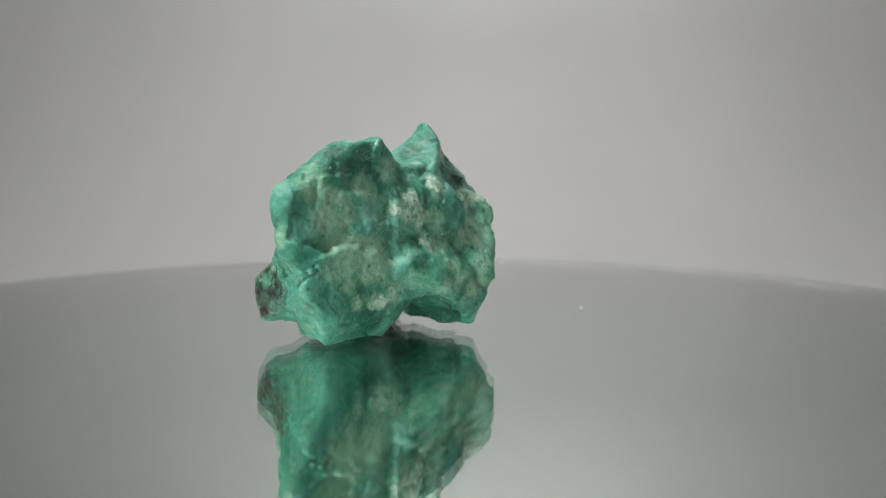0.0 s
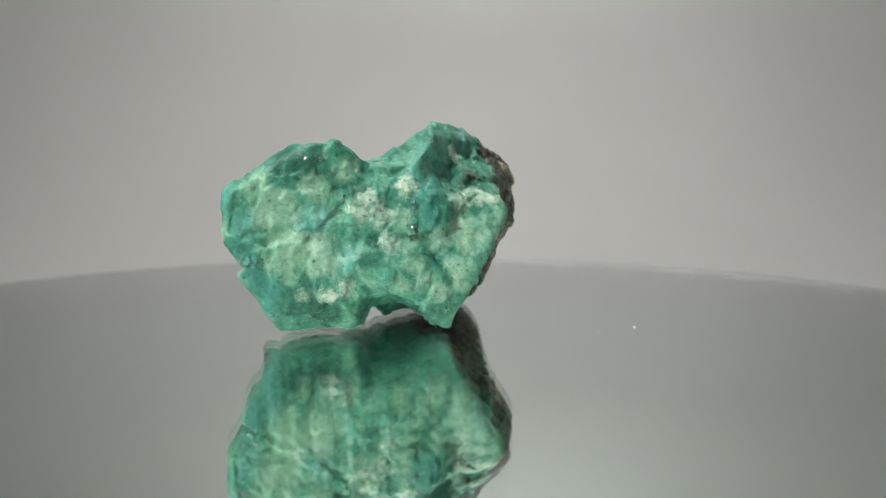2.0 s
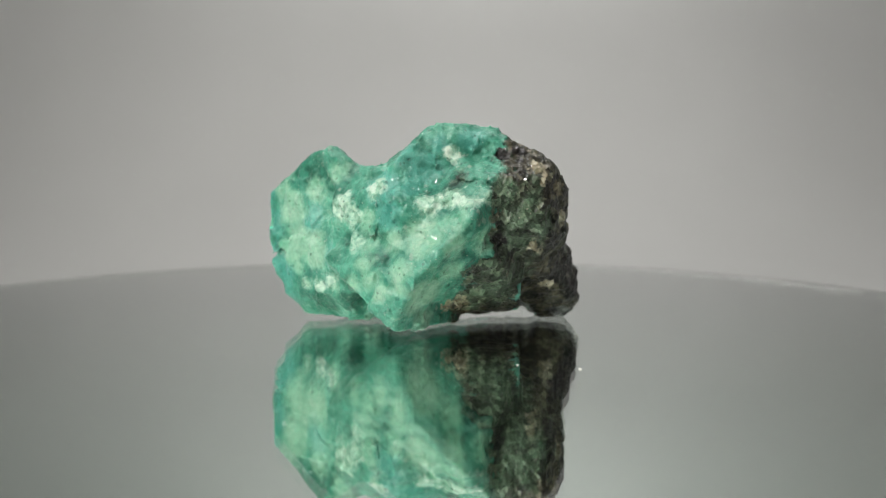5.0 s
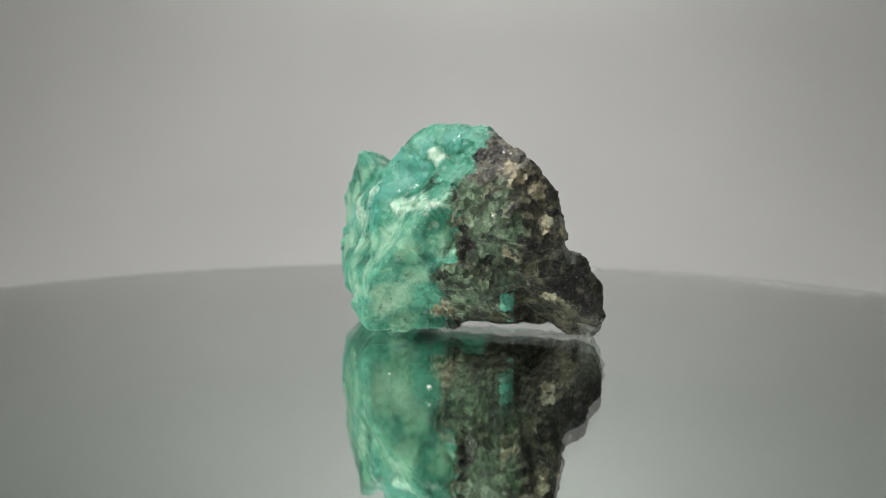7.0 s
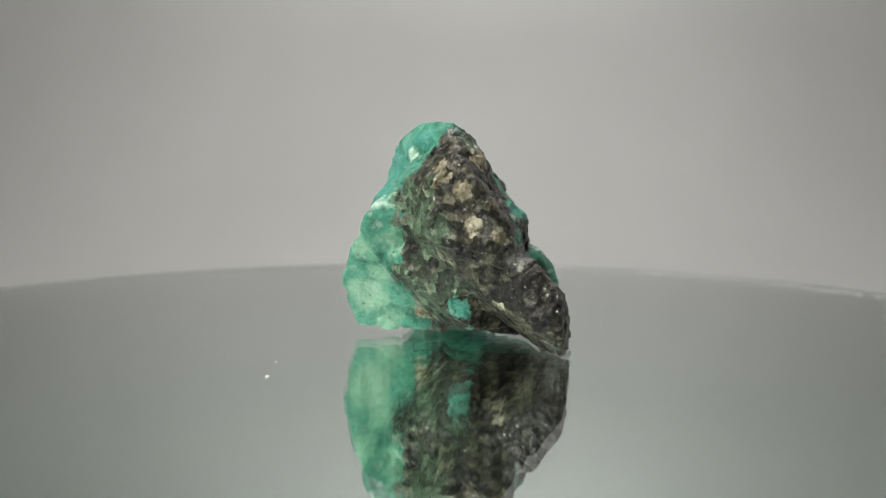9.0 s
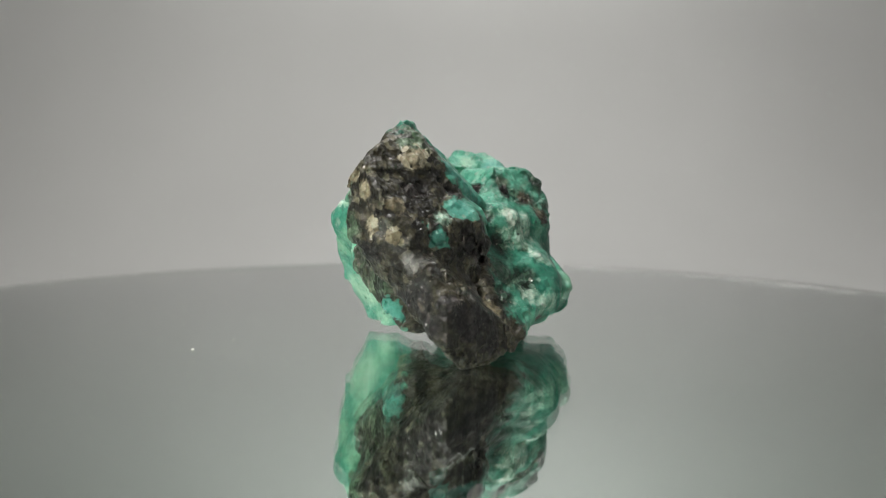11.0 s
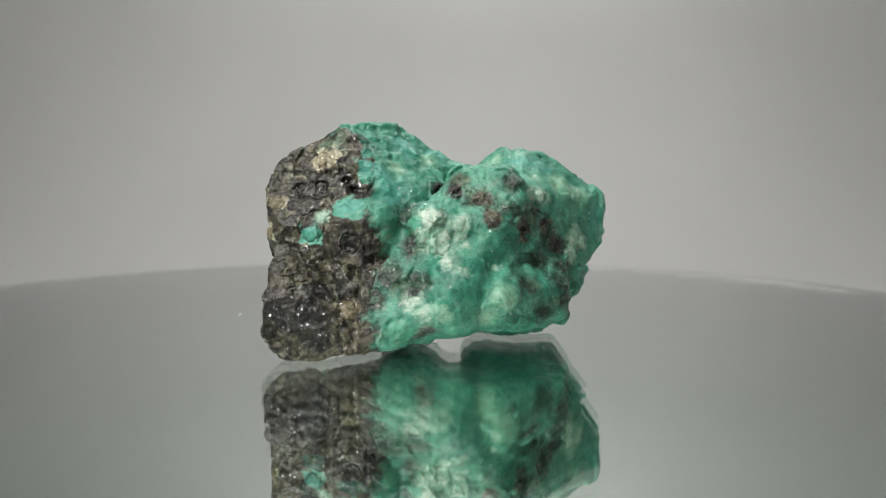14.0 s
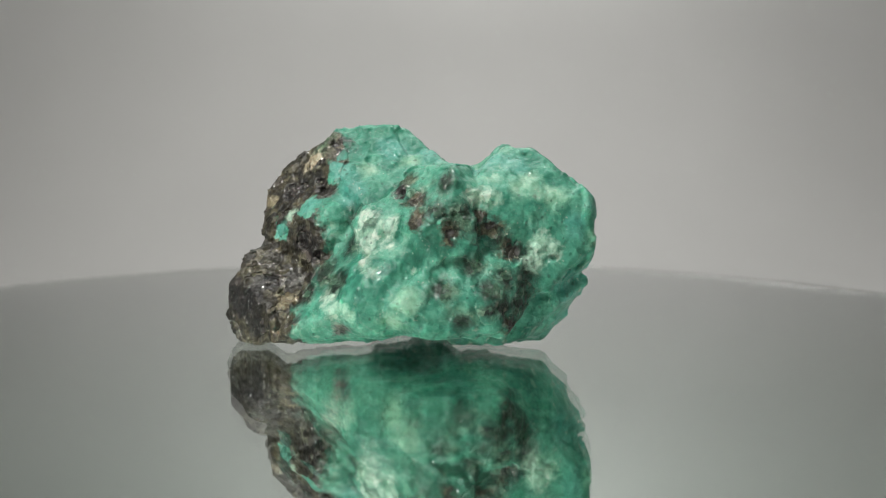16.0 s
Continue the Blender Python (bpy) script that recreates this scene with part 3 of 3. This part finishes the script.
def schist_reach(p, jag):
    """The dark half of the rock, with ragged borders."""
    x, y, z = jag.T
    return y - np.minimum(4.8 + 0.33 * (z - 2.7), 10.5) - np.minimum(0.033 * z - 0.9, 0) * x + 1.9 * clouds(p, 5.0, 51, 3) - 2.3 * soft(x, -2.0, 3.0)


white_in, black_in, tan_in = reach(JAG, "white"), reach(JAG, "black"), reach(JAG, "tan")
seam_in = blobs(JAG, *SEAM) - 0.3 + 0.6 * clouds(P, 1.5, 53, 3)
bean_in = blobs(WARP, (1.3, 14.1, 5.2, 2.4))
teal_in = blobs(JAG, (-3.8, 18.5, 15.8, 1.7))
nodule_in = np.minimum(blobs(JAG, (-3.2, 23.5, 6.5, 4.6), (-8.6, 22.0, 5.0, 4.3), (0.5, 20.3, 8.6, 2.6)), 9.0)
matrix_in = schist_reach(P, JAG)
rough_in = soft(np.maximum(matrix_in, np.maximum(seam_in, black_in)), -0.8, 0.8)

# relief: broken faces in the crystal, grit in the schist, raised quartz, hollows where the black mica sits
bark = chips(P @ SKEW, 6.0, 0.13, 0.28, 31) + chips((P + 0.2 * (WARP - P)) @ SKEW.T, 2.8, 0.2, 0.16, 32) + chips(P, 1.1, 0.15, 0.06, 34) + 0.04 * clouds(P, 0.8, 33, 2) + 0.08 * clouds(P, 3.6, 38, 3)
grit = 0.14 * (GRAIN_R[:, 4] - 0.5) + 0.5 * ((P - GRAIN) * (GRAIN_R[:, :3] - 0.5)).sum(1) + chips(P, 2.2, 0.3, 0.30, 35) + 0.1 * clouds(P, 0.8, 36, 2)
BODY = SKIN + bark * (1 - 0.6 * rough_in) + 0.85 * grit * rough_in
BODY += 0.5 * soft(black_in, -0.4, 1.2) * (1 - soft(nodule_in, -0.5, 0.5)) - 0.22 * soft(white_in, -0.12, 0.12) - 0.25 * soft(tan_in, -0.1, 0.2)


def layer(inside, deep=1.0):
    """A crust of the given reach, flush with the rock."""
    return grid.solid(np.maximum.reduce([BODY - 0.01, -(BODY + deep), -inside]))


def spread(key, width):
    place = jagged if key in ("black", "tan", "white", "grey", "brown") else bend

    def value(v):
        return np.clip(0.5 + (reach(place(v), key) + 0.5) / (2 * width), 0, 1)
    return value


def green_left(v):
    """1 in the schist, 0 where green grains and quartz are set in it."""
    return 1 - soft(np.maximum.reduce([reach(jagged(v), key) for key in ("sky", "pale")]) + 1.3 * clouds(v, 1.9, 81, 3), -1.0, 0.6)


def schist_spread(v):
    own = spread("brown", 1.2)(v)
    return np.maximum(own, np.clip(0.5 + schist_reach(v, jagged(v)) / 3.0, 0, 1) * green_left(v))


def olive_spread(v):
    """The clearer, greenish face of the schist."""
    face = soft(v[:, 0], -2.0, 4.0) * soft(25.0 - v[:, 2], 0.0, 5.0) * soft(schist_reach(v, bend(v)), -1.0, 1.0) * soft(18.0 - v[:, 1], -2.0, 3.0)
    return np.maximum(spread("olive", 1.3)(v), (0.58 + 0.32 * clouds(v, 3.0, 59, 3)) * face * green_left(v))


def smoke_spread(v):
    """Dark mica that shows through the crystal along the seam and beside the schist, widest on the far face."""
    w = bend(v)
    near = schist_reach(v, w)
    wide = soft(near, -8.0, -2.5) * soft(-w[:, 0], 3.0, 8.0) * soft(17.0 - w[:, 2], 0.0, 5.0)
    line = np.clip(0.42 + (blobs(w, *SEAM) - 0.2) / 3.0, 0, 1)
    return np.maximum.reduce([np.clip(0.5 + (reach(w, "smoke") + 1.0) / 3.0, 0, 1), line, (0.34 + 0.3 * clouds(v, 2.5, 71, 3)) * wide * green_left(v), 0.5 * soft(near, -1.6, 0.3) * green_left(v)])


OWN = {"brown": schist_spread, "olive": olive_spread, "smoke": smoke_spread}
TINTS = [(key, OWN[key] if key in OWN else spread(key, 1.3)) for key in ZONES]
nodule = nodule_in + 0.6 * clouds(P, 1.8, 55, 3)
crust = np.minimum.reduce([matrix_in, -bean_in, -teal_in, -nodule])
seam = np.minimum.reduce([seam_in, -matrix_in - 0.3])
hollow = np.minimum.reduce([black_in - 0.2, matrix_in - 0.5, -nodule - 0.3, -teal_in])
quartz = np.minimum(white_in, np.minimum(-P[:, 0] - 8.0, P[:, 1] + 2.5))
taken = np.maximum.reduce([matrix_in, nodule, seam, quartz])
solid("green_crystal", grid.solid(BODY + 0.2 * soft(taken, 0.0, 0.4), True), BERYL, "milky blue-green broken beryl", TINTS)
solid("mica_crust", layer(np.minimum(crust, -hollow)), SCHIST, "dark brown and olive mica schist with glinting flakes", TINTS)
solid("dark_nodule", layer(nodule), SCHIST, "black biotite nodule with greyish rim", TINTS)
solid("biotite_patch", layer(hollow), SCHIST, "glossy black mica in the hollows", TINTS)
solid("quartz_patch", layer(quartz), BERYL, "ragged white quartz grains", TINTS)
solid("mica_seam", layer(np.minimum(seam, -quartz)), SCHIST, "dark seam of mica", TINTS)
solid("green_grain", layer(np.minimum.reduce([bean_in, matrix_in, -nodule])), BERYL, "green grain set in the mica", TINTS)
solid("green_grain", layer(np.minimum.reduce([teal_in, matrix_in, -nodule, -bean_in])), BERYL, "green grain set in the mica", TINTS)

# ---- dust on the glass ----
def dust_speck(at, size):
    """A crumb of white dust."""
    bm = bmesh.new()
    bmesh.ops.create_icosphere(bm, subdivisions=2, radius=size)
    for v in bm.verts:
        v.co = v.co * (1 + 0.35 * noise.noise(v.co * 900 + Vector((*at, 0))))
        v.co.z = max(v.co.z * 0.6 + size * 0.45, 0.0)
    ob = part("dust_speck", bm, LINT, None)
    ob.location = (at[0] * 0.001, at[1] * 0.001, 0.00001)
    return tagged(ob, "tiny white crumb of dust on the mirror glass", "dust", "dust on the mirror")


DUST = [dust_speck(at, s * 0.001) for at, s in (((27.3, 15.6), 0.24), ((24.2, 9.1), 0.15), ((42.5, -16.0), 0.10), ((-24.5, 24.6), 0.09), ((-28.7, 23.1), 0.08))]

# ---- what turns ----
SPEED = -16.793


def motions():
    turns = [(t / 2, pose(0, 0, 0, 0, 0, SPEED * t / 2)) for t in range(33)]
    walk(stand, turns)
    for ob in DUST:
        rest = ob.matrix_basis.copy()
        walk(ob, [(t, m @ rest) for t, m in turns])
    walk(rock, [(t, m @ Matrix.Translation(BASE)) for t, m in turns])


motions()
